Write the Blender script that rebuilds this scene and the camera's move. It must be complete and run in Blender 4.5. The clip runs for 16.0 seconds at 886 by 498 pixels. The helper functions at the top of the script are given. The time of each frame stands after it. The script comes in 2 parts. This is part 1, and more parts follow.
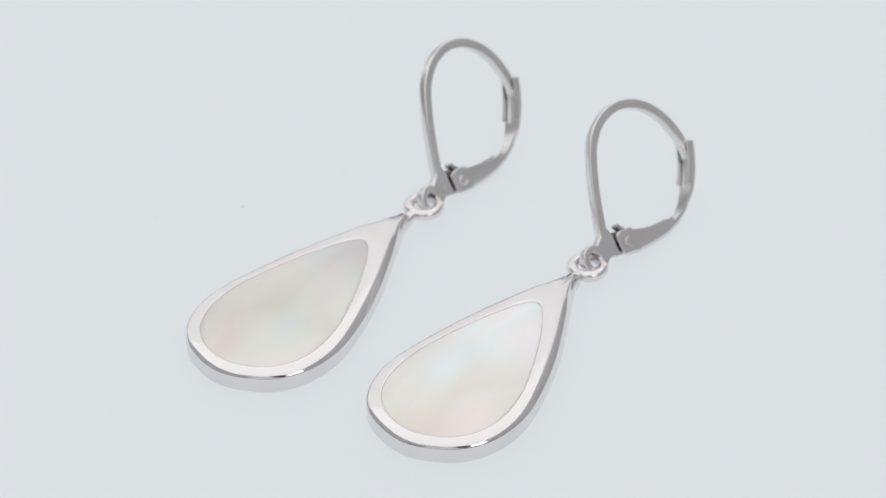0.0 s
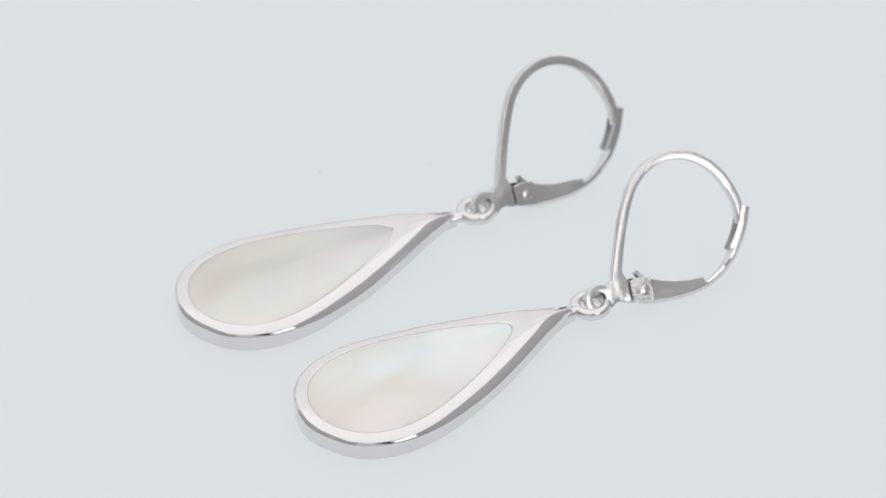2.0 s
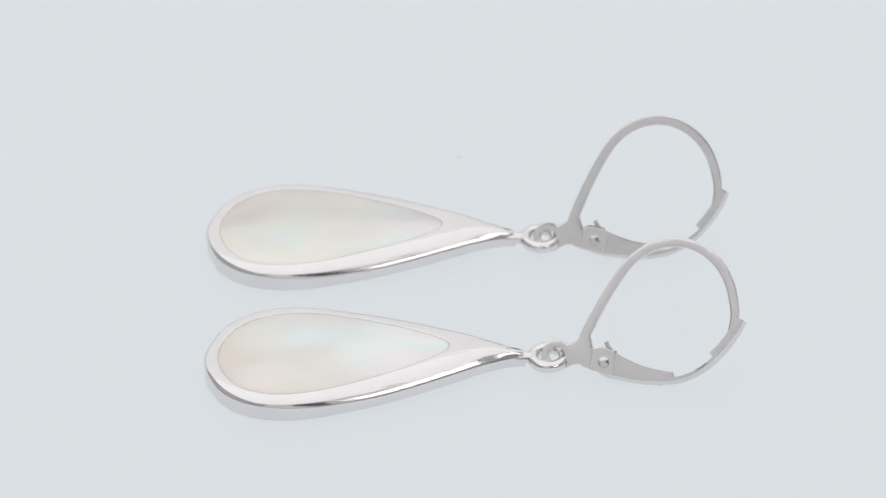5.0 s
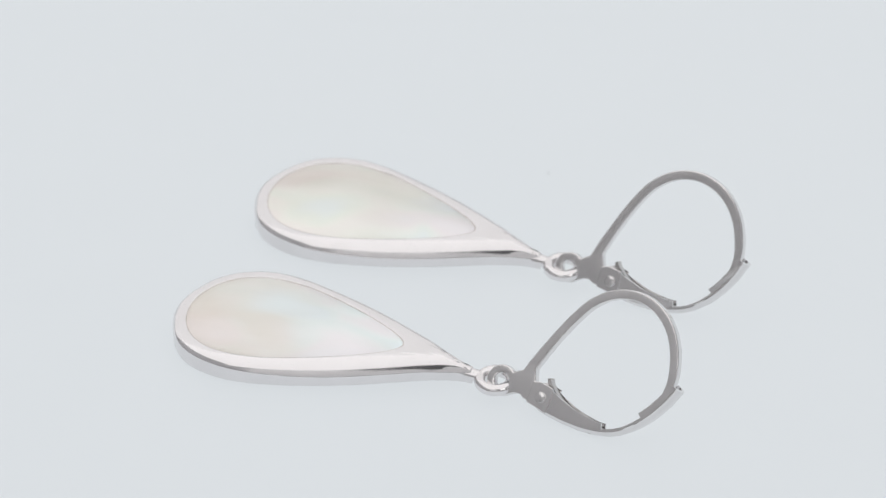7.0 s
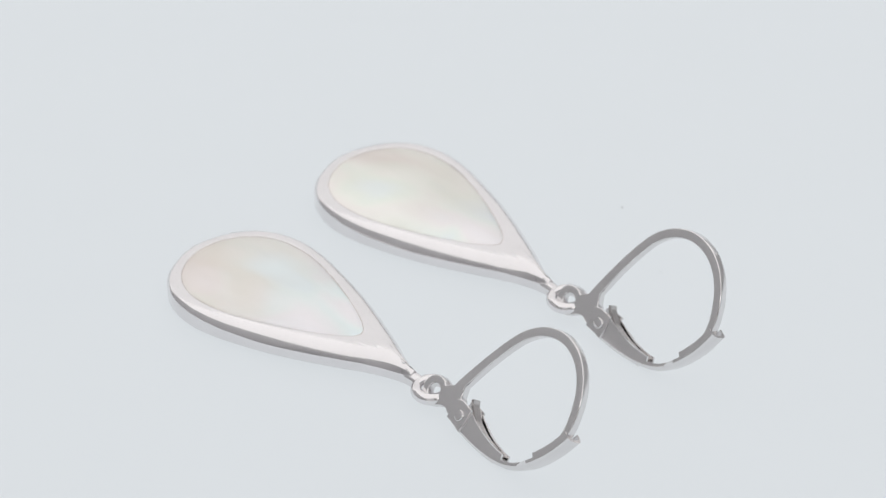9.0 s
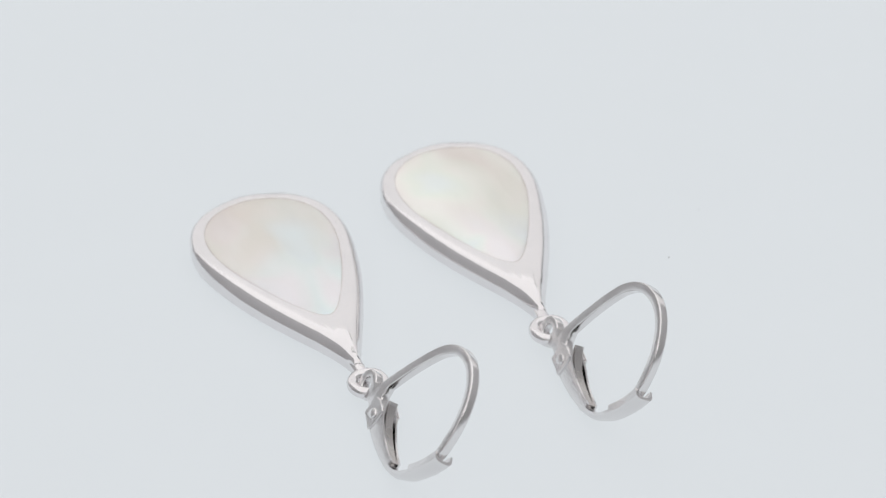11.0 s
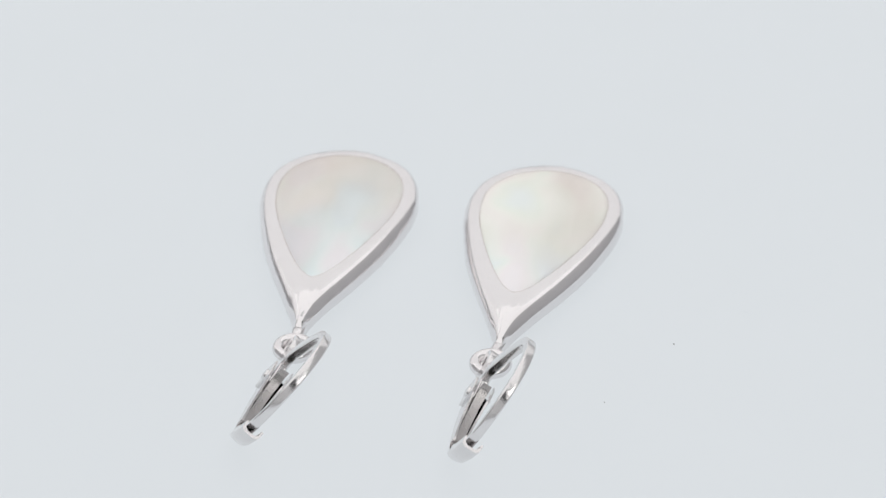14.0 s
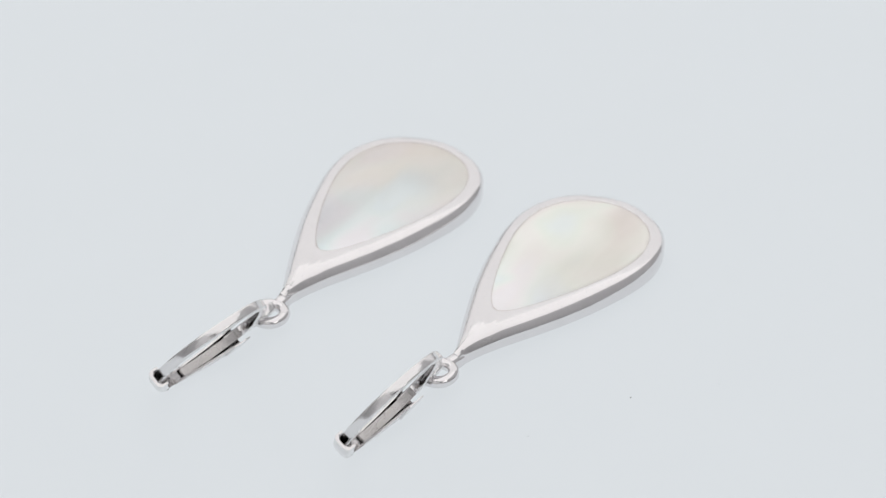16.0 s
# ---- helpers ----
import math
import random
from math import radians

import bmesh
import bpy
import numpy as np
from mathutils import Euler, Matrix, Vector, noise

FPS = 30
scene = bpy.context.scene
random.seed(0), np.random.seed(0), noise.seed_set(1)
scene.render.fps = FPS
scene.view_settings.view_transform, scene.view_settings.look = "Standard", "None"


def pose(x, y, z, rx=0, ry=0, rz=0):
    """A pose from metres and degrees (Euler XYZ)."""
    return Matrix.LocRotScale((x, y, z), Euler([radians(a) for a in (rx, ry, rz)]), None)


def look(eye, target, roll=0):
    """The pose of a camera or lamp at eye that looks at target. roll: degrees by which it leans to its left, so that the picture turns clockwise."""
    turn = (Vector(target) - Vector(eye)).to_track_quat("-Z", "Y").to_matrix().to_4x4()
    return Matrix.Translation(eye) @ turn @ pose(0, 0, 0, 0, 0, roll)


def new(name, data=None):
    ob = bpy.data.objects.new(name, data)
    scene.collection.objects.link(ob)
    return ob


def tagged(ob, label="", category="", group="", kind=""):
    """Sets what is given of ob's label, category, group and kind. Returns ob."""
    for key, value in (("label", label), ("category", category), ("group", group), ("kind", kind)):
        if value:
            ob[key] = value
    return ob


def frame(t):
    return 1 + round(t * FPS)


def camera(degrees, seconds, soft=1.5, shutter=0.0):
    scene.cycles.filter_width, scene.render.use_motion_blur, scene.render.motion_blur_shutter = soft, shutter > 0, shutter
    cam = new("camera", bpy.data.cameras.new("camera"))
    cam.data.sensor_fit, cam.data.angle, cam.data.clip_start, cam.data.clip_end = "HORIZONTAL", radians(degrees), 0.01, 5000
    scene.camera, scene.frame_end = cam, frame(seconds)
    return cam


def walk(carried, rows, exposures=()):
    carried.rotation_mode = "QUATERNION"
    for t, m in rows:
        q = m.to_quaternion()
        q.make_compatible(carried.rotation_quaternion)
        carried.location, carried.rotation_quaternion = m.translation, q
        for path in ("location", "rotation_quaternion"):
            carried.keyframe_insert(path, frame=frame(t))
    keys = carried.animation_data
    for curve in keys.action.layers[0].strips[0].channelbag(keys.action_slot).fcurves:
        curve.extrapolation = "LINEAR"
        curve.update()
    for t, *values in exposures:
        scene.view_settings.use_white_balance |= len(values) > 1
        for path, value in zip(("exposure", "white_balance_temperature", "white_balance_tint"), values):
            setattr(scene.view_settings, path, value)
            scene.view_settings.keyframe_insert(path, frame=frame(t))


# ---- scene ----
# A slow turntable of backlit opal acrylic; a pair of drop earrings lies on it. The light tent around it is unseen,
# added for light and reflections.
MM = 0.0009  # one unit of the plan below, in metres
GROUND = -6.25  # height of the turntable's top in the plan
SECONDS = 16.0


def at(x, y, z):
    return Vector((x * MM, y * MM, (z - GROUND) * MM))


def turn(t):
    """How far the turntable has turned, in degrees."""
    return -11.159 * t + 0.0094 * t * (t - 16.0)


# ---- camera ----
cam = camera(11.194, SECONDS, soft=1.4)
EYE = at(0.0, -351.48, 256.30)
VIEW = Matrix.Translation(EYE) @ pose(0, 0, 0, 53.8983, 0.57995, -0.65487)
walk(cam, [(0.0, VIEW), (SECONDS, VIEW)])
cam.data.dof.use_dof = True
cam.data.dof.focus_distance = 0.379
cam.data.dof.aperture_fstop = 52.0

# ---- light ----
world = bpy.data.worlds.new("tent_surround")
scene.world = world
world.use_nodes = True
world.node_tree.nodes["Background"].inputs[0].default_value = (0.75, 0.8, 0.85, 1)
world.node_tree.nodes["Background"].inputs[1].default_value = 0.3
scene.view_settings.exposure = 0.0


# ---- materials ----
def material(name):
    m = bpy.data.materials.new(name)
    m.use_nodes = True
    return m, m.node_tree.nodes, m.node_tree.links, m.node_tree.nodes["Principled BSDF"]


def noise_node(nodes, links, scale, detail=3.0, coords=None):
    n = nodes.new("ShaderNodeTexNoise")
    n.inputs["Scale"].default_value = scale
    n.inputs["Detail"].default_value = detail
    if coords is not None:
        links.new(coords, n.inputs["Vector"])
    return n


def ramp_node(nodes, links, source, stops):
    r = nodes.new("ShaderNodeValToRGB")
    links.new(source, r.inputs["Fac"])
    e = r.color_ramp.elements
    while len(e) < len(stops):
        e.new(0.5)
    for el, (p, c) in zip(e, stops):
        el.position, el.color = p, (*c, 1)
    return r


def silver(name, colour, rough_low, rough_high, bump, ripple):
    m, nodes, links, b = material(name)
    tex = nodes.new("ShaderNodeTexCoord").outputs["Object"]
    broad = noise_node(nodes, links, 260.0, 4.0, tex)
    fine = noise_node(nodes, links, 5500.0, 2.0, tex)
    r = ramp_node(nodes, links, broad.outputs["Fac"], [(0.35, (rough_low,) * 3), (0.7, (rough_high,) * 3)])
    links.new(r.outputs["Color"], b.inputs["Roughness"])
    c = ramp_node(nodes, links, broad.outputs["Fac"], [(0.3, tuple(v * 0.965 for v in colour)), (0.65, colour)])
    links.new(c.outputs["Color"], b.inputs["Base Color"])
    b.inputs["Metallic"].default_value = 1.0
    bp = nodes.new("ShaderNodeBump")
    bp.inputs["Strength"].default_value = bump
    bp.inputs["Distance"].default_value = 0.00002
    links.new(fine.outputs["Fac"], bp.inputs["Height"])
    bp2 = nodes.new("ShaderNodeBump")
    bp2.inputs["Strength"].default_value = ripple
    bp2.inputs["Distance"].default_value = 0.00006
    links.new(broad.outputs["Fac"], bp2.inputs["Height"])
    links.new(bp.outputs["Normal"], bp2.inputs["Normal"])
    links.new(bp2.outputs["Normal"], b.inputs["Normal"])
    return m


SILVER_CAST = silver("polished_silver", (0.825, 0.805, 0.81), 0.07, 0.14, 0.06, 0.06)
SILVER_WIRE = silver("rolled_silver", (0.79, 0.775, 0.775), 0.10, 0.19, 0.38, 0.13)
STEEL = silver("spring_steel", (0.57, 0.55, 0.54), 0.2, 0.32, 0.1, 0.1)


def maths(nodes, links, kind, a, b=None, c=None):
    n = nodes.new("ShaderNodeMath")
    n.operation = kind
    for socket, v in zip(n.inputs, (a, b, c)):
        if v is None:
            continue
        if isinstance(v, (int, float)):
            socket.default_value = v
        else:
            links.new(v, socket)
    return n.outputs[0]


def pearl(name, seed, stops, lean, gleam, share):
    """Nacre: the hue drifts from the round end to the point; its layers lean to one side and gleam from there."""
    m, nodes, links, b = material(name)
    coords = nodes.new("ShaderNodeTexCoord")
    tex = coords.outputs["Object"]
    shift = nodes.new("ShaderNodeVectorMath")
    shift.operation = "MULTIPLY_ADD"
    links.new(tex, shift.inputs[0])
    shift.inputs[1].default_value = (0.8, 1.15, 1.0)
    shift.inputs[2].default_value = seed
    clouds = noise_node(nodes, links, 105.0, 0.5, shift.outputs[0])
    clouds.inputs["Distortion"].default_value = 0.9
    axis = nodes.new("ShaderNodeSeparateXYZ")
    links.new(tex, axis.inputs[0])
    along = maths(nodes, links, "MULTIPLY_ADD", axis.outputs["X"], 1 / (22.0 * MM), 7.5 / 22.0)
    slant = maths(nodes, links, "MULTIPLY_ADD", axis.outputs["Y"], 0.22 / (12.0 * MM), along)
    drift = maths(nodes, links, "MULTIPLY_ADD", clouds.outputs["Fac"], 0.8, -0.4)
    tint = ramp_node(nodes, links, maths(nodes, links, "ADD", slant, drift), stops)
    # faint play of green and pink: the iridescent sheen put into the base colour
    play = noise_node(nodes, links, 165.0, 0.6, shift.outputs[0])
    play.inputs["Distortion"].default_value = 0.6
    hue = ramp_node(nodes, links, play.outputs["Fac"], [(0.30, (0.975, 1.0, 1.0)), (0.42, (0.99, 1.0, 0.98)), (0.52, (1.0, 1.0, 0.99)), (0.62, (1.0, 0.975, 0.98)), (0.74, (0.985, 0.98, 1.0))])
    # milky streaks and fine growth lines of the shell
    stretch = nodes.new("ShaderNodeVectorMath")
    stretch.operation = "MULTIPLY"
    links.new(shift.outputs[0], stretch.inputs[0])
    stretch.inputs[1].default_value = (0.7, 1.5, 1.0)
    milk = noise_node(nodes, links, 300.0, 3.0, stretch.outputs[0])
    milk.inputs["Distortion"].default_value = 0.8
    streaks = ramp_node(nodes, links, milk.outputs["Fac"], [(0.36, (0.945, 0.95, 0.945)), (0.62, (0.97, 0.975, 0.975))])
    last = tint.outputs["Color"]
    for layer in (hue, streaks):
        mix = nodes.new("ShaderNodeMix")
        mix.data_type, mix.blend_type = "RGBA", "MULTIPLY"
        mix.inputs["Factor"].default_value = 1.0
        links.new(last, mix.inputs[6])
        links.new(layer.outputs["Color"], mix.inputs[7])
        last = mix.outputs[2]
    links.new(last, b.inputs["Base Color"])
    sheen = nodes.new("ShaderNodeBump")
    sheen.inputs["Strength"].default_value = 0.7
    sheen.inputs["Distance"].default_value = 0.0010
    links.new(clouds.outputs["Fac"], sheen.inputs["Height"])
    links.new(sheen.outputs["Normal"], b.inputs["Normal"])
    b.inputs["Metallic"].default_value = 0.25
    b.inputs["Roughness"].default_value = 0.36
    b.inputs["IOR"].default_value = 1.6
    b.inputs["Coat Weight"].default_value = 0.5
    b.inputs["Coat Roughness"].default_value = 0.12
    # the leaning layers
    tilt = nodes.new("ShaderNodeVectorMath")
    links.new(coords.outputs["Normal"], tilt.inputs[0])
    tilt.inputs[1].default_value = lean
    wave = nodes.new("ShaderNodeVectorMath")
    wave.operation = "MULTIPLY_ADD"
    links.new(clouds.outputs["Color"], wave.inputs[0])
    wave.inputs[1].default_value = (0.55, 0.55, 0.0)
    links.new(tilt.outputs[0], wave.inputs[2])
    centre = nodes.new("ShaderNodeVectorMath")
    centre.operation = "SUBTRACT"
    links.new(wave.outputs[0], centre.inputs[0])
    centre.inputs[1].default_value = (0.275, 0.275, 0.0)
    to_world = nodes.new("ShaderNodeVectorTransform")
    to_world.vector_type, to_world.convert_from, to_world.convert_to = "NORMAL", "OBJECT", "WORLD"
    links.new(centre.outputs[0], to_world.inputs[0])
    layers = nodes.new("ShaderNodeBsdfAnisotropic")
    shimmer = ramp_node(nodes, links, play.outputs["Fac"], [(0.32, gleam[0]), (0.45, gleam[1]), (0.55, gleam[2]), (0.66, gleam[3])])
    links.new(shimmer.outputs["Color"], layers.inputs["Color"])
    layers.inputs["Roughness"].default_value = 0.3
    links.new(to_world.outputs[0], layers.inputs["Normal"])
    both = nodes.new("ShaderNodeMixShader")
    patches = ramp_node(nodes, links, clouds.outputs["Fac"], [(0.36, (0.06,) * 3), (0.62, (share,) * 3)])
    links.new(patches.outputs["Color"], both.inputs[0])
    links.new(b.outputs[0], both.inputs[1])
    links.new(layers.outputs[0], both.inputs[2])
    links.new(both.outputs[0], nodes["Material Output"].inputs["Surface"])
    return m


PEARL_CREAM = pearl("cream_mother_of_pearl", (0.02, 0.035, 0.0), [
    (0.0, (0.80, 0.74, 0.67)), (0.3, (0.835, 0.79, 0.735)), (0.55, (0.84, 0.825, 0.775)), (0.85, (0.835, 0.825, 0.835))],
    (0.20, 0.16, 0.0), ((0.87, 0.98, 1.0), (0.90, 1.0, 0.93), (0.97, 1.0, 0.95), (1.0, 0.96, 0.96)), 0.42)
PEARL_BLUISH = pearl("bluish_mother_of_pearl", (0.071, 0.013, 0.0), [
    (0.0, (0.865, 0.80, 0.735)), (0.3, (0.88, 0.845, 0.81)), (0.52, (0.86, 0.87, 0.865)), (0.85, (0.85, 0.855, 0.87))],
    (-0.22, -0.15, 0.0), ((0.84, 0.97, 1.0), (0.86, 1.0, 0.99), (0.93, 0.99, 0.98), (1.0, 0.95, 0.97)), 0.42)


def plain(name, colour, rough, variation=0.06, scale=40.0, glow=0.0, glow_colour=(1, 1, 1)):
    m, nodes, links, b = material(name)
    tex = nodes.new("ShaderNodeTexCoord").outputs["Object"]
    n = noise_node(nodes, links, scale, 4.0, tex)
    c = ramp_node(nodes, links, n.outputs["Fac"], [(0.3, tuple(v * (1 - variation) for v in colour)), (0.7, colour)])
    links.new(c.outputs["Color"], b.inputs["Base Color"])
    b.inputs["Roughness"].default_value = rough
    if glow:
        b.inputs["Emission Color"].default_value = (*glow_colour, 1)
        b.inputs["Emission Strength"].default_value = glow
    return m


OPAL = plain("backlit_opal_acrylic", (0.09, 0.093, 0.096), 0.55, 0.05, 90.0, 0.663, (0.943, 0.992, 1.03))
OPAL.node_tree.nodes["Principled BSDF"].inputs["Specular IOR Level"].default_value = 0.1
# grey and glowing surfaces of the added tent, set by the silver's reflections
FABRIC = plain("added_grey_wall", (0.61, 0.61, 0.62), 0.9, 0.06, 30.0)
REFLECTOR = plain("white_reflector", (0.88, 0.88, 0.885), 0.9, 0.04, 30.0)
WALL_GLOW = plain("added_wall_glow", (0.3, 0.3, 0.3), 0.8, 0.02, 20.0, 0.69, (0.995, 0.985, 0.985))
ROOF_GLOW = plain("added_roof_glow", (0.3, 0.3, 0.3), 0.8, 0.02, 20.0, 0.87, (1.0, 0.985, 0.98))
LAMP = plain("lamp_diffuser", (0.8, 0.8, 0.8), 0.8, 0.02, 20.0, 1.45, (1.0, 0.99, 0.97))
# for the unseen card that darkens reflections in the silver
CHARCOAL = plain("charcoal_card", (0.12, 0.122, 0.126), 0.9, 0.2, 60.0)
BLACK = plain("black_cloth", (0.02, 0.02, 0.021), 0.9, 0.2, 60.0)
DUST = plain("grey_dust", (0.16, 0.155, 0.15), 0.95, 0.3, 900.0)
GLUE = plain("brown_glue_line", (0.62, 0.55, 0.51), 0.6, 0.2, 900.0)


# ---- mesh helpers ----
def finish(bm, name, mat, sharp=35.0, plate=False):
    bmesh.ops.remove_doubles(bm, verts=bm.verts, dist=1e-7)
    bmesh.ops.recalc_face_normals(bm, faces=bm.faces)
    for f in bm.faces:
        f.smooth = True
    for e in bm.edges:
        if len(e.link_faces) == 2 and e.calc_face_angle() > radians(sharp):
            e.smooth = False
        if plate and len(e.link_faces) == 2:
            flat = [abs(f.normal.z) > 0.985 for f in e.link_faces]
            if flat[0] != flat[1]:
                e.smooth = False
    me = bpy.data.meshes.new(name)
    bm.to_mesh(me)
    bm.free()
    me.materials.append(mat)
    return me


def part(name, bm, mat, parent, label="", m=None, sharp=35.0, plate=False):
    ob = new(name, finish(bm, name, mat, sharp, plate))
    ob.parent = parent
    if m is not None:
        ob.matrix_local = m
    return tagged(ob, label)


def spline(points, steps=6):
    """A smooth line through the points."""
    p = [Vector(q) for q in points]
    p = [p[0] * 2 - p[1], *p, p[-1] * 2 - p[-2]]
    out = []
    for i in range(1, len(p) - 2):
        a, b, c, d = p[i - 1:i + 3]
        for k in range(steps):
            t = k / steps
            out.append(0.5 * (2 * b + (c - a) * t + (2 * a - 5 * b + 4 * c - d) * t * t + (3 * b - a - 3 * c + d) * t ** 3))
    return out + [p[-2]]


def skin(bm, rings, closed=True, cap_start=False, cap_end=False):
    """Joins rings of equally many points with faces."""
    vs = [[bm.verts.new(q) for q in ring] for ring in rings]
    for a, b in zip(vs, vs[1:]):
        n = len(a)
        for i in range(n if closed else n - 1):
            j = (i + 1) % n
            bm.faces.new((a[i], a[j], b[j], b[i]))
    if cap_start:
        bm.faces.new(vs[0])
    if cap_end:
        bm.faces.new(list(reversed(vs[-1])))
    return vs


def torus(bm, centre, major, minor_r, minor_z, ex, ey, n=40, k=14):
    c, ex, ey = Vector(centre), Vector(ex).normalized(), Vector(ey).normalized()
    ez = ex.cross(ey)
    rings = []
    for i in range(n + 1):
        a = 2 * math.pi * i / n
        d = ex * math.cos(a) + ey * math.sin(a)
        rings.append([(c + d * (major + minor_r * math.cos(b)) + ez * minor_z * math.sin(b)) * MM
                      for b in (2 * math.pi * j / k for j in range(k))])
    skin(bm, rings)


# ---- the studio: unseen surroundings added for light and reflections ----
def box_bm(x0, y0, z0, x1, y1, z1):
    bm = bmesh.new()
    bmesh.ops.create_cube(bm, size=1.0)
    for v in bm.verts:
        v.co = ((x0 + x1) / 2 + v.co.x * (x1 - x0), (y0 + y1) / 2 + v.co.y * (y1 - y0), (z0 + z1) / 2 + v.co.z * (z1 - z0))
    return bm


def structure(name, bm, mat, label):
    return tagged(new(name, finish(bm, name, mat)), label, "", "", "structure")


# unseen walls and roof, placed to give the silver its bright and grey reflections
structure("floor", box_bm(-0.6, -0.6, -0.06, 0.6, 0.6, -0.05), FABRIC, "unseen grey floor of the added light tent")
structure("wall_west", box_bm(-0.61, -0.6, -0.05, -0.6, 0.4, 0.62), FABRIC, "unseen grey side wall, added for grey reflections")
structure("wall_west_foot", box_bm(-0.61, 0.4, -0.05, -0.6, 0.6, 0.08), FABRIC, "unseen grey foot of the added side wall")
structure("wall_west_diffuser", box_bm(-0.61, 0.4, 0.08, -0.6, 0.6, 0.62), WALL_GLOW, "unseen glowing white panel, added beside the back wall")
structure("wall_east", box_bm(0.6, -0.6, -0.05, 0.61, 0.6, 0.62), FABRIC, "unseen grey side wall, added for grey reflections")
structure("wall_north", box_bm(-0.6, 0.6, -0.05, 0.6, 0.61, 0.08), FABRIC, "unseen grey foot of the added back wall")
structure("wall_north_diffuser", box_bm(-0.6, 0.6, 0.08, 0.6, 0.61, 0.62), WALL_GLOW, "unseen glowing white back wall, added for light and white reflections")
structure("wall_south", box_bm(-0.6, -0.61, -0.05, 0.6, -0.6, 0.62), FABRIC, "unseen grey front wall, added for grey reflections")
# white reflector added to brighten the silver edges that face the camera
structure("added_reflector", box_bm(-0.33, -0.6035, 0.05, 0.31, -0.598, 0.6), REFLECTOR, "unseen white reflector, added to lighten the silver's front edges")
structure("ceiling", box_bm(-0.6, -0.6, 0.62, 0.6, 0.6, 0.63), ROOF_GLOW, "unseen glowing white roof, added to light the earrings")


def dark_card():
    """A slanting unseen card, added so that the silver reflects a dark camera side."""
    bm = box_bm(0.125, -0.597, 0.18, 0.235, -0.592, 0.58)
    for v in bm.verts:
        if v.co.x < 0.2:
            v.co.x -= 0.72 * (v.co.z - 0.31)
    return structure("added_dark_card", bm, CHARCOAL, "unseen charcoal card, added for the dark camera-side reflection in the silver")


dark_card()


def softbox_lamp():
    lamp = tagged(new("studio_lamp"), "square white studio softbox lamp in black casing", "lamp")
    lamp.matrix_basis = look((0.298, -0.381, 0.275), (0, 0, 0.0))
    s = 0.072
    bm = box_bm(-1.5 * s, -s, 0.0, 1.5 * s, s, 0.004)
    part("diffuser", bm, LAMP, lamp, "glowing white diffuser")
    bm = bmesh.new()
    skin(bm, [[(1.5 * x * q, y * q, z) for x, y in ((-1, -1), (1, -1), (1, 1), (-1, 1))] for q, z in ((s + 0.006, -0.004), (s + 0.006, 0.01), (0.03, 0.07))], True, False, True)
    part("casing", bm, BLACK, lamp, "black casing")
    bm = bmesh.new()
    bmesh.ops.create_cone(bm, cap_ends=True, segments=16, radius1=0.006, radius2=0.006, depth=0.31, matrix=pose(0.305, -0.405, 0.466))
    bm.transform(lamp.matrix_basis.inverted())
    part("hanger", bm, BLACK, lamp, "black rod from the tent's roof")
    return lamp


softbox_lamp()


def turntable():
    thing = tagged(new("turntable"), "round backlit white acrylic turntable plate, slowly turning", "turntable")
    bm = bmesh.new()
    n, rad = 128, 0.30
    rings = []
    for r, z in ((rad - 0.004, -0.03), (rad, -0.028), (rad, -0.002), (rad - 0.002, 0.0)):
        rings.append([(r * math.cos(2 * math.pi * i / n), r * math.sin(2 * math.pi * i / n), z) for i in range(n)])
    skin(bm, rings, True, True, True)
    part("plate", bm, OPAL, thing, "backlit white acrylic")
    rng = random.Random(4)
    for x, y, r in ((-18.46, 16.16, 0.085), (-8.5, 21.5, 0.05), (-27.0, 14.5, 0.05)):
        bm = bmesh.new()
        bmesh.ops.create_icosphere(bm, subdivisions=1, radius=1.0)
        for v in bm.verts:
            k = r * (0.75 + 0.5 * rng.random())
            v.co = Vector((x + v.co.x * k, y + v.co.y * k, 0.35 * r + v.co.z * 0.4 * r)) * MM
        part("dust_speck", bm, DUST, thing, "dark speck of dust")
    return thing


TURNTABLE = turntable()

# ---- the earrings ----
# Half-widths of the drop along its axis, from the round end to the loop.
BASE = ((-8.8, 0.0), (-8.6, 1.5), (-8.07, 3.0), (-7.2, 4.7), (-5.6, 6.3), (-3.4, 7.35), (-0.8, 7.78), (2.0, 7.6), (5.0, 6.95), (8.0, 6.1),
        (11.0, 5.0), (14.0, 3.72), (17.0, 2.35), (19.2, 1.32), (20.6, 0.72), (21.7, 0.48))
STONE = ((-7.4, 0.0), (-7.2, 1.5), (-6.67, 2.9), (-5.8, 4.2), (-4.4, 5.35), (-2.4, 6.1), (0.0, 6.25), (2.6, 5.9), (5.2, 5.15), (8.0, 4.1),
         (10.2, 3.15), (12.0, 2.25), (13.3, 1.5), (14.2, 0.8), (14.55, 0.35), (14.65, 0.0))
SIDE = 48
HIGH = 0.85
PITCH = -2.4  # the tip is lifted by its ring


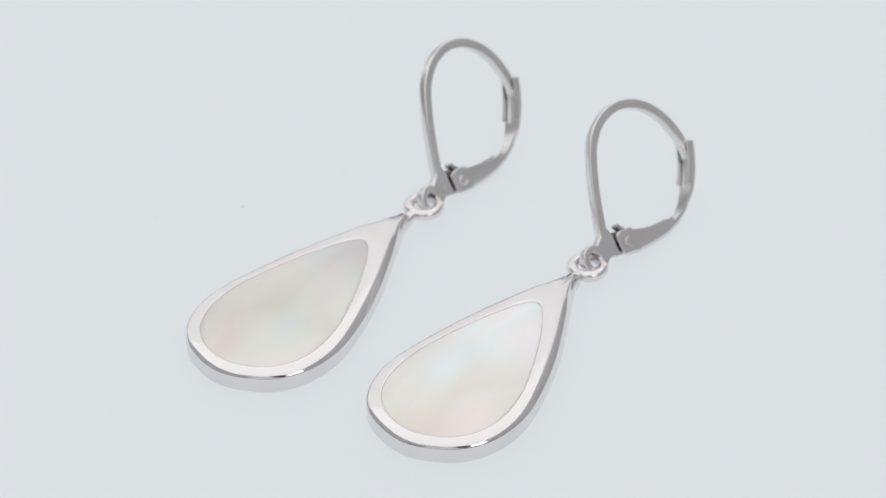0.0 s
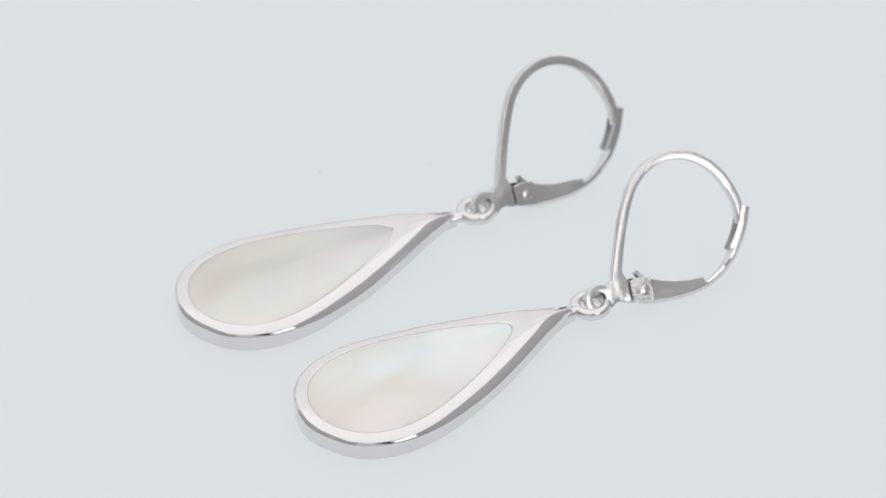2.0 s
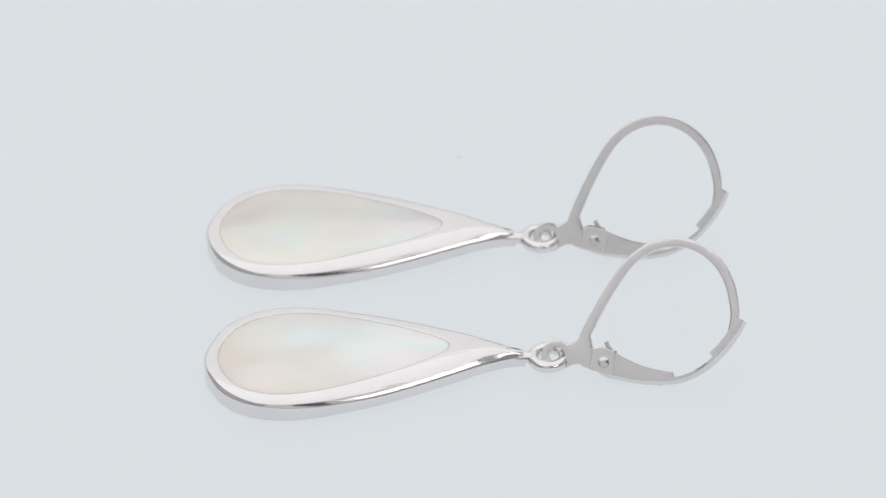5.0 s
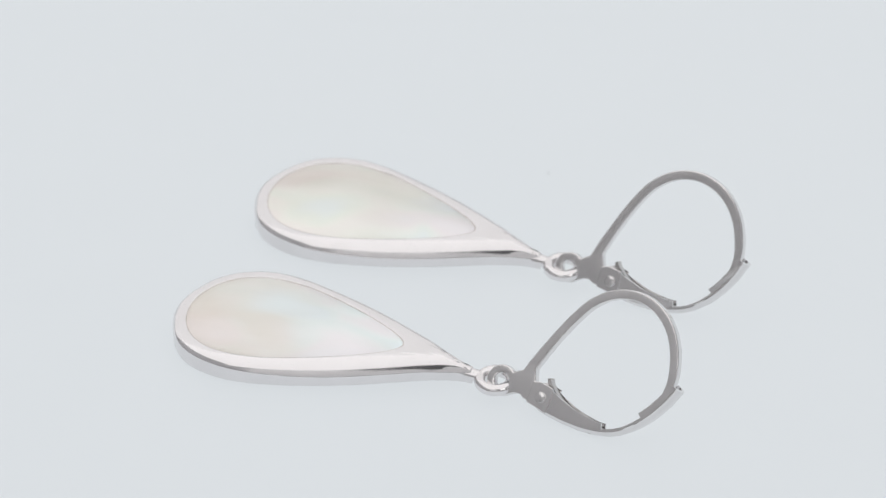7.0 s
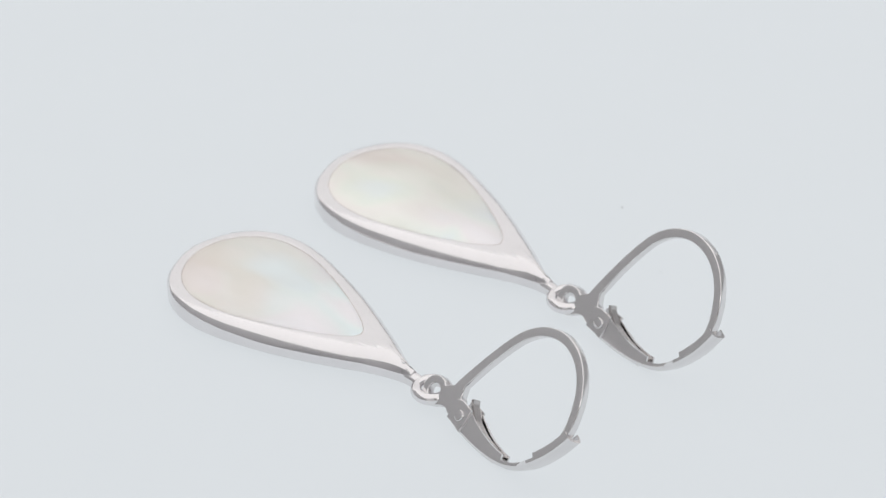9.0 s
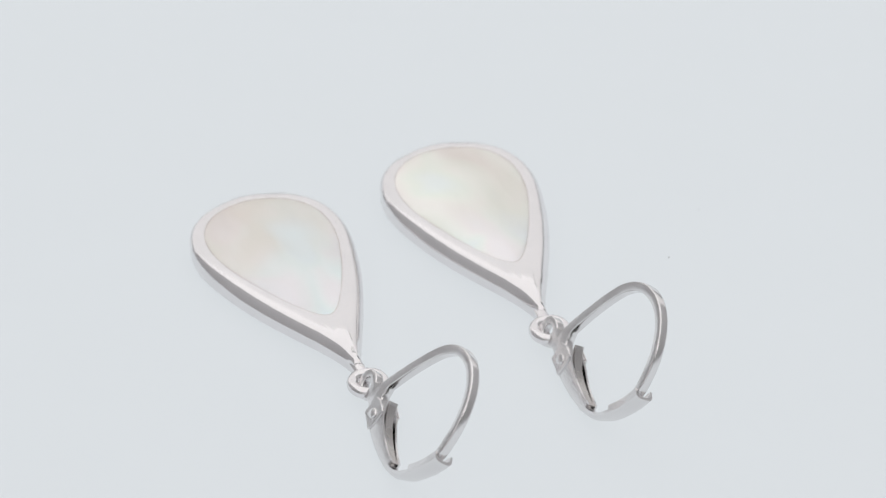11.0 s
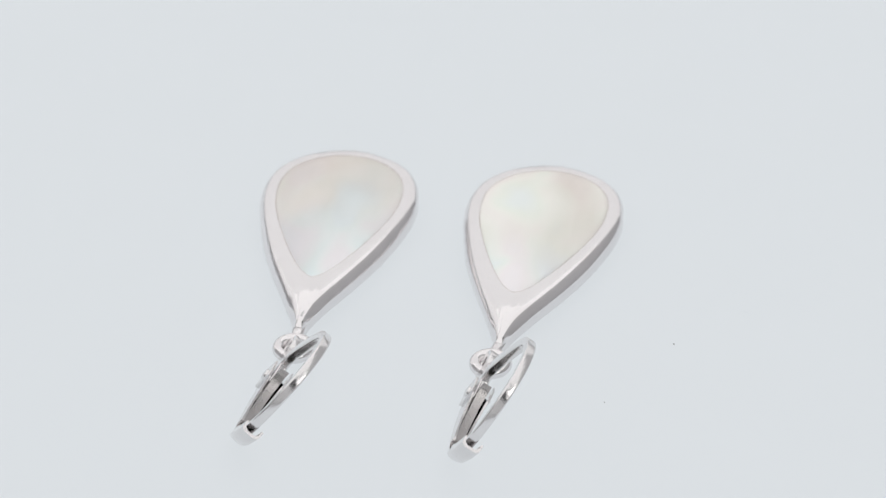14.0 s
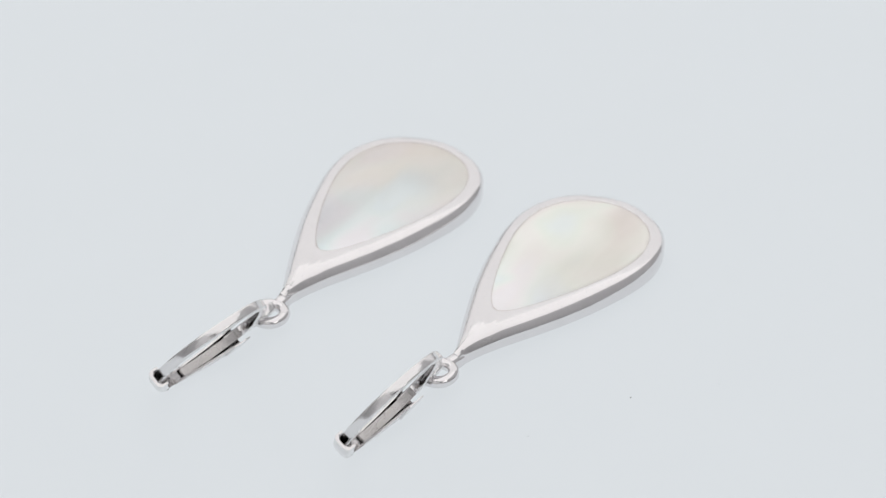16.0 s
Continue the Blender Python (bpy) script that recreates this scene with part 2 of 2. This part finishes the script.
def outline(profile):
    """The closed drop line, with equally many points on both sides."""
    line = spline([(s, w, 0) for s, w in profile], 8)
    length = [0.0]
    for a, b in zip(line, line[1:]):
        length.append(length[-1] + (b - a).length)
    xs = np.interp(np.linspace(0, length[-1], SIDE + 1), length, [p.x for p in line])
    ys = np.maximum(np.interp(np.linspace(0, length[-1], SIDE + 1), length, [p.y for p in line]), 0.0)
    ys[0] = 0.0
    up = [Vector((x, y, 0)) for x, y in zip(xs, ys)]
    down = [Vector((x, -y, 0)) for x, y in zip(xs[::-1], ys[::-1])]
    return up + (down[1:-1] if ys[-1] < 1e-6 else down[:-1])


def inset(line, d, keep=0.6):
    out = []
    n = len(line)
    for i, p in enumerate(line):
        t = (line[(i + 1) % n] - line[i - 1]).normalized()
        nrm = Vector((t.y, -t.x, 0))
        k = d * min(1.0, keep * abs(p.y)) if p.x > 10 else d
        out.append(p + nrm * k)
    return out


def setting_bm():
    outer = outline(BASE)
    stone = outline(STONE)
    if len(stone) != len(outer):  # the blunt end has one point more
        stone = stone[:SIDE] + [stone[SIDE], stone[SIDE]] + stone[SIDE + 1:]
    rings = []

    def droop(x):
        """The tip bends down towards its ring."""
        return 0.015 * max(0.0, x - 16.0) ** 2

    def level(line, z):
        rings.append([Vector((p.x, p.y, -droop(p.x) + HIGH * z * (1.0 - 0.38 * max(0.0, min(1.0, (p.x - 17.0) / 5.0)) ** 1.5))) * MM for p in line])

    level(inset(outer, 0.35), 0.0)
    for d, z in ((0.16, 0.03), (0.05, 0.16), (0.0, 0.35), (0.0, 0.8)):
        level(inset(outer, d), z)

    def bevel(p):
        """The rounded edge is tight at the blunt end and broad along the taper."""
        f = max(0.0, min(1.0, (p.x + 5.0) / 14.0))
        return 0.42 + 0.58 * f * f * (3 - 2 * f)

    def eased(d):
        return [p.lerp(q, bevel(p)) for p, q in zip(outer, inset(outer, d))]

    for d, z in ((0.01, 1.15), (0.05, 1.34), (0.12, 1.51), (0.23, 1.69), (0.36, 1.88), (0.49, 2.06), (0.62, 2.20), (0.76, 2.31), (0.92, 2.40)):
        line = eased(d)
        rings.append([Vector((p.x, p.y, -droop(p.x) + HIGH * (2.46 - (2.46 - z) * bevel(o)) * (1.0 - 0.38 * max(0.0, min(1.0, (p.x - 17.0) / 5.0)) ** 1.5))) * MM for p, o in zip(line, outer)])
    shoulder = eased(1.1)
    for f, z in ((0.0, 2.46), (0.4, 2.53), (0.8, 2.58), (0.95, 2.59), (1.0, 2.56), (1.0, 1.6)):
        level([a.lerp(b, f) for a, b in zip(shoulder, stone)], z)
    bm = bmesh.new()
    skin(bm, rings, True, True, True)
    return bm


def stone_bm():
    line = outline(STONE)
    bm = bmesh.new()
    centre = Vector((1.0, 0, 0))
    rings = []
    for rho, z in ((0.993, 1.7), (0.993, 2.54), (0.984, 2.58), *((r, 2.58 + 0.9 * (1 - r * r)) for r in (0.93, 0.85, 0.75, 0.62, 0.48, 0.34, 0.2, 0.08))):
        rings.append([Vector((*(centre + (p - centre) * rho).xy, HIGH * z)) * MM for p in line])
    skin(bm, rings, True, True, True)
    return bm


def glue_bm():
    line = outline(STONE)
    bm = bmesh.new()
    centre = Vector((1.0, 0, 0))
    skin(bm, [[Vector((*(centre + (p - centre) * r).xy, HIGH * z)) * MM for p in line] for r, z in ((1.002, 1.9), (1.002, 2.54), (0.991, 2.54), (0.991, 1.9))])
    return bm


def loop_bm(centre):
    """The ring that the drop's tip runs out into; the ear wire's ring hangs in it."""
    c = Vector(centre)
    ex = Vector((1, 0, -0.04)).normalized()
    bm = bmesh.new()
    torus(bm, c, 1.5, 0.56, 0.58, ex, (0, 1, 0), 48, 16)
    near = c - ex * 1.5
    path = spline([(19.9, 0, 0.55), (20.8, 0.0, 0.36), (0.5 * (21.3 + near.x), 0.5 * near.y, 0.5 * near.z + 0.18), near], 5)
    rings = []
    for i, p in enumerate(path):
        w = 0.72 - 0.1 * i / (len(path) - 1)
        rings.append([(p + Vector((0, w * math.cos(a), 0.56 * math.sin(a)))) * MM for a in (2 * math.pi * j / 16 for j in range(16))])
    skin(bm, rings, True, True, True)
    return bm


WIRE = ((16.5, -6.6), (17.3, -4.6), (18.15, -2.7), (19.05, -0.95), (20.15, 0.73), (21.65, 2.03), (23.36, 2.72), (25.15, 2.82), (26.95, 2.25), (28.45, 1.1),
        (29.52, -0.45), (30.15, -2.2), (30.38, -3.7), (30.2, -5.3))
RING = (13.95, -8.9)


def bowed(bm):
    """Bends the whole hook slightly out of its plane."""
    for v in bm.verts:
        d = v.co.x / MM - 14.5
        v.co.z += 0.0028 * d * (d - 16.0) * MM
    return bm



def hook_bm():
    """The ear wire, its body and its ring, stamped out of one sheet."""
    line = spline([(u, v, 0) for u, v in WIRE], 5)
    left, right = [], []
    for i, p in enumerate(line):
        t = (line[min(i + 1, len(line) - 1)] - line[max(i - 1, 0)]).normalized()
        nrm = Vector((-t.y, t.x, 0))
        f = i / (len(line) - 1)
        w = 0.46 + 0.04 * max(0.0, 1 - f * 9) - 0.08 * max(0.0, f * 6 - 5)
        left.append(p + nrm * w)
        right.append(p - nrm * w)
    body = [Vector((*q, 0)) for q in ((15.6, -9.62), (16.2, -9.55), (16.6, -9.8), (17.6, -9.95), (19.2, -9.9), (19.3, -8.7), (17.6, -8.1), (17.25, -7.75))]
    neck = [Vector((*q, 0)) for q in ((15.75, -7.25), (15.3, -7.5))]
    arc = [Vector((RING[0] + 1.48 * math.cos(a), RING[1] + 1.48 * math.sin(a), 0)) for a in (radians(50 + 260 * i / 26) for i in range(27))]
    border = body + right + left[::-1] + neck + arc
    hole = [Vector((RING[0] + 0.72 * math.cos(a), RING[1] + 0.72 * math.sin(a), 0)) for a in (2 * math.pi * i / 24 for i in range(24))]
    bm = bmesh.new()
    edges = []
    for ring in (border, hole):
        vs = [bm.verts.new(q * MM) for q in ring]
        edges += [bm.edges.new((a, b)) for a, b in zip(vs, vs[1:] + vs[:1])]
    bmesh.ops.triangle_fill(bm, edges=edges, use_beauty=True, use_dissolve=False)
    got = bmesh.ops.extrude_face_region(bm, geom=list(bm.faces))
    for v in got["geom"]:
        if isinstance(v, bmesh.types.BMVert):
            v.co.z -= 0.92 * MM
    bmesh.ops.recalc_face_normals(bm, faces=bm.faces)
    rim = [e for e in bm.edges if len(e.link_faces) == 2 and e.calc_face_angle() > 1.3 and abs(e.verts[0].co.z - e.verts[1].co.z) < 1e-6]
    bmesh.ops.bevel(bm, geom=rim, offset=0.17 * MM, segments=3, profile=0.6, affect="EDGES", clamp_overlap=True)
    return bowed(bm)


FRONT, BACK = 0.3, -1.6
LEVER = ((17.4, -9.8), (18.6, -10.45), (20.5, -10.75), (22.5, -10.84), (24.6, -10.68), (26.6, -10.08), (28.27, -8.96), (29.64, -7.5), (30.74, -5.85), (31.55, -4.1))


def lever_bm():
    """The folded channel that closes the hook: deep at the hinge, shallow in its bend, a cup at its tip."""
    line = spline([(u, v, 0) for u, v in LEVER], 6)
    n = len(line) - 1
    rings = []

    def station(p, t, h, fill=0.0):
        up = Vector((-t.y, t.x, 0))
        f = float(np.interp(p.x, (17.0, 25.3, 27.6, 28.6, 31.0), (0.34, -0.04, -0.02, 0.25, 0.3)))
        b = BACK + FRONT - f
        prof = [(h, f), (h - 0.05, f), (0.5, f), (0.36, f - 0.02), (0.18, f - 0.13), (0.06, f - 0.33), (0.0, f - 0.62),
                (0.0, b + 0.62), (0.06, b + 0.33), (0.18, b + 0.13), (0.36, b + 0.02), (0.5, b), (h - 0.05, b), (h, b),
                (h, b + 0.2), (max(fill, 0.54), b + 0.21), (max(fill, 0.28), b + 0.6), (max(fill, 0.28), f - 0.6), (max(fill, 0.54), f - 0.21), (h, f - 0.2)]
        rings.append([(p + up * min(q, h) + Vector((0, 0, w))) * MM for q, w in prof])

    for i, p in enumerate(line):
        t = (line[min(i + 1, n)] - line[max(i - 1, 0)]).normalized()
        f = i / n
        if f < 0.47:
            station(p, t, float(np.interp(f, (0, 0.06, 0.14, 0.3, 0.47), (2.0, 2.6, 2.4, 1.75, 1.2))))
            deep = True
        elif f < 0.73:
            if deep:
                station(p - t * 0.04, t, 1.18)
                station(p - t * 0.02, t, 1.18, 0.7)
                deep = False
            station(p, t, 0.66, 0.7)
        else:
            if not deep:
                station(p - t * 0.02, t, 0.66, 0.7)
                deep = True
            station(p, t, 1.12 - 0.2 * (f - 0.73))
    bm = bmesh.new()
    skin(bm, rings, True, True, True)
    return bowed(bm)


def hinge_plate_bm(w0, w1):
    """A squarish cheek of the hinge, with crisp corners."""
    border = [(17.22, -9.95), (17.3, -7.95), (18.0, -7.72), (19.45, -7.95), (19.5, -9.3), (19.32, -10.42), (18.6, -10.2)]
    bm = bmesh.new()
    inner = [(18.4 + (u - 18.4) * 0.955, -9.0 + (v + 9.0) * 0.955) for u, v in border]
    skin(bm, [[Vector((u, v, w)) * MM for u, v in line] for line, w in ((border, w0), (border, w1 - 0.05 * math.copysign(1, w1 - w0)), (inner, w1))], True, True, True)
    return bowed(bm)


def rivet_bm():
    bm = bmesh.new()
    rings = []
    for r, w in ((0.54, FRONT), (0.54, FRONT + 0.2), (0.48, FRONT + 0.29), (0.3, FRONT + 0.33), (0.08, FRONT + 0.34)):
        rings.append([Vector((18.5 + r * math.cos(a), -9.1 + r * math.sin(a), w)) * MM for a in (2 * math.pi * j / 20 for j in range(20))])
    skin(bm, rings, True, True, True)
    return bowed(bm)


def hallmark_bm(u):
    """One stamped bar on the underside of the lever."""
    bm = bmesh.new()
    bmesh.ops.create_cube(bm, size=1.0)
    for v in bm.verts:
        v.co = Vector((u + v.co.x * 0.3, -10.76 + 0.06 * (u - 23.2) + v.co.y * 0.1, -0.65 + v.co.z * 0.5)) * MM
    return bowed(bm)


def spring_bm():
    line = spline([(18.45, -7.2, 0), (18.8, -7.75, 0), (20.0, -8.75, 0), (22.0, -9.45, 0), (24.75, -9.85, 0)], 5)
    rings = []
    for i, p in enumerate(line):
        t = (line[min(i + 1, len(line) - 1)] - line[max(i - 1, 0)]).normalized()
        up = Vector((-t.y, t.x, 0)) * 0.17
        rings.append([(p + s * up + Vector((0, 0, w))) * MM for s, w in ((1, -0.22), (-1, -0.22), (-1, -1.08), (1, -1.08))])
    bm = bmesh.new()
    skin(bm, rings, True, True, True)
    return bowed(bm)


def solder_bm():
    """A few low lumps of solder on one flank near the tip."""
    rng = random.Random(9)
    bm = bmesh.new()
    for i in range(26):
        s = 17.6 + 2.6 * rng.random()
        w = (1.05 - 0.36 * (s - 17.6)) * (0.55 + 0.5 * rng.random())
        r = 0.09 + 0.1 * rng.random()
        got = bmesh.ops.create_icosphere(bm, subdivisions=1, radius=1.0)
        for v in got["verts"]:
            v.co = Vector((s + v.co.x * r * 1.5, w + v.co.y * r, HIGH * (2.05 - 0.5 * w - 0.13 * (s - 17.6)) + v.co.z * r)) * MM
    return bm


# The plane in which the hook of the second earring leans, in the turntable's space.
N2 = Vector((0.568, -0.555, 0.607)).normalized()
EV = Vector((0, 0, 1)).cross(N2).normalized()
EU = N2.cross(EV)


def basis(ex, ey, ez, o):
    return Matrix(((ex.x, ey.x, ez.x, o.x), (ex.y, ey.y, ez.y, o.y), (ex.z, ey.z, ez.z, o.z), (0, 0, 0, 1)))


HOOK2 = basis(EV, EU, N2, at(*(N2 * 4.789)))
REST2 = Matrix.Translation(at(2.33, -16.72, GROUND + 0.356)) @ pose(0, 0, 0, 0, PITCH, 56.5)
PIVOT = at(20, 9, -3)
LEAN1 = Vector([radians(a) for a in (3.78, 4.16, 6.11)])
HOOK1 = Matrix.Translation(PIVOT + Vector((-16.30, 10.55, 0.28)) * MM) @ Matrix.Rotation(LEAN1.length, 4, LEAN1.normalized()) @ Matrix.Translation(-PIVOT) @ HOOK2
REST1 = Matrix.Translation(at(2.33 - 17.25, -16.72 + 11.0, GROUND + 0.356)) @ pose(0, 0, 0, 0, PITCH, 53.5)


def earring(rest, hook_pose, nacre, loop_at, label):
    thing = tagged(new("earring"), label, "earring", "pair of drop earrings")
    thing.matrix_basis = rest
    part("setting", setting_bm(), SILVER_CAST, thing, "polished silver drop-shaped setting", sharp=50)
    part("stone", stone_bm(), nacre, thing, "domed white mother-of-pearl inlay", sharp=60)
    part("glue_line", glue_bm(), GLUE, thing, "thin brown line round the inlay")
    part("loop", loop_bm(loop_at), SILVER_CAST, thing, "silver ring at the drop's tip", sharp=60)
    m = rest.inverted() @ hook_pose
    part("ear_wire", hook_bm(), SILVER_WIRE, thing, "flat silver ear wire with a ring", m, 40, True)
    if nacre is PEARL_BLUISH:
        part("solder_mark", solder_bm(), SILVER_WIRE, thing, "rough solder mark by the tip")
    lever = part("lever", lever_bm(), SILVER_WIRE, thing, "folded silver closing lever", m, 40, True)
    for u in (22.7, 23.35, 24.0):
        part("hallmark_bar", hallmark_bm(u), SILVER_WIRE, lever, "stamped mark")
    for w0, w1 in ((FRONT - 0.1, FRONT + 0.13), (BACK + 0.1, BACK - 0.06)):
        part("hinge_plate", hinge_plate_bm(w0, w1), SILVER_WIRE, lever, "flat silver cheek of the hinge", sharp=25)
    part("rivet", rivet_bm(), SILVER_WIRE, lever)
    part("spring", spring_bm(), STEEL, lever, "grey flat steel spring")
    return thing


EARRINGS = [
    (earring(REST1, HOOK1, PEARL_CREAM, (24.15, -0.25, 0.3), "silver drop earring with creamy mother-of-pearl, lying on the turntable"), REST1),
    (earring(REST2, HOOK2, PEARL_BLUISH, (23.9, 0.0, 0.1), "silver drop earring with bluish-white mother-of-pearl, lying on the turntable"), REST2),
]


def motions():
    times = [0.5 * i for i in range(33)]
    walk(TURNTABLE, [(t, pose(0, 0, 0, 0, 0, turn(t))) for t in times])
    for thing, rest in EARRINGS:
        walk(thing, [(t, pose(0, 0, 0, 0, 0, turn(t)) @ rest) for t in times])


motions()
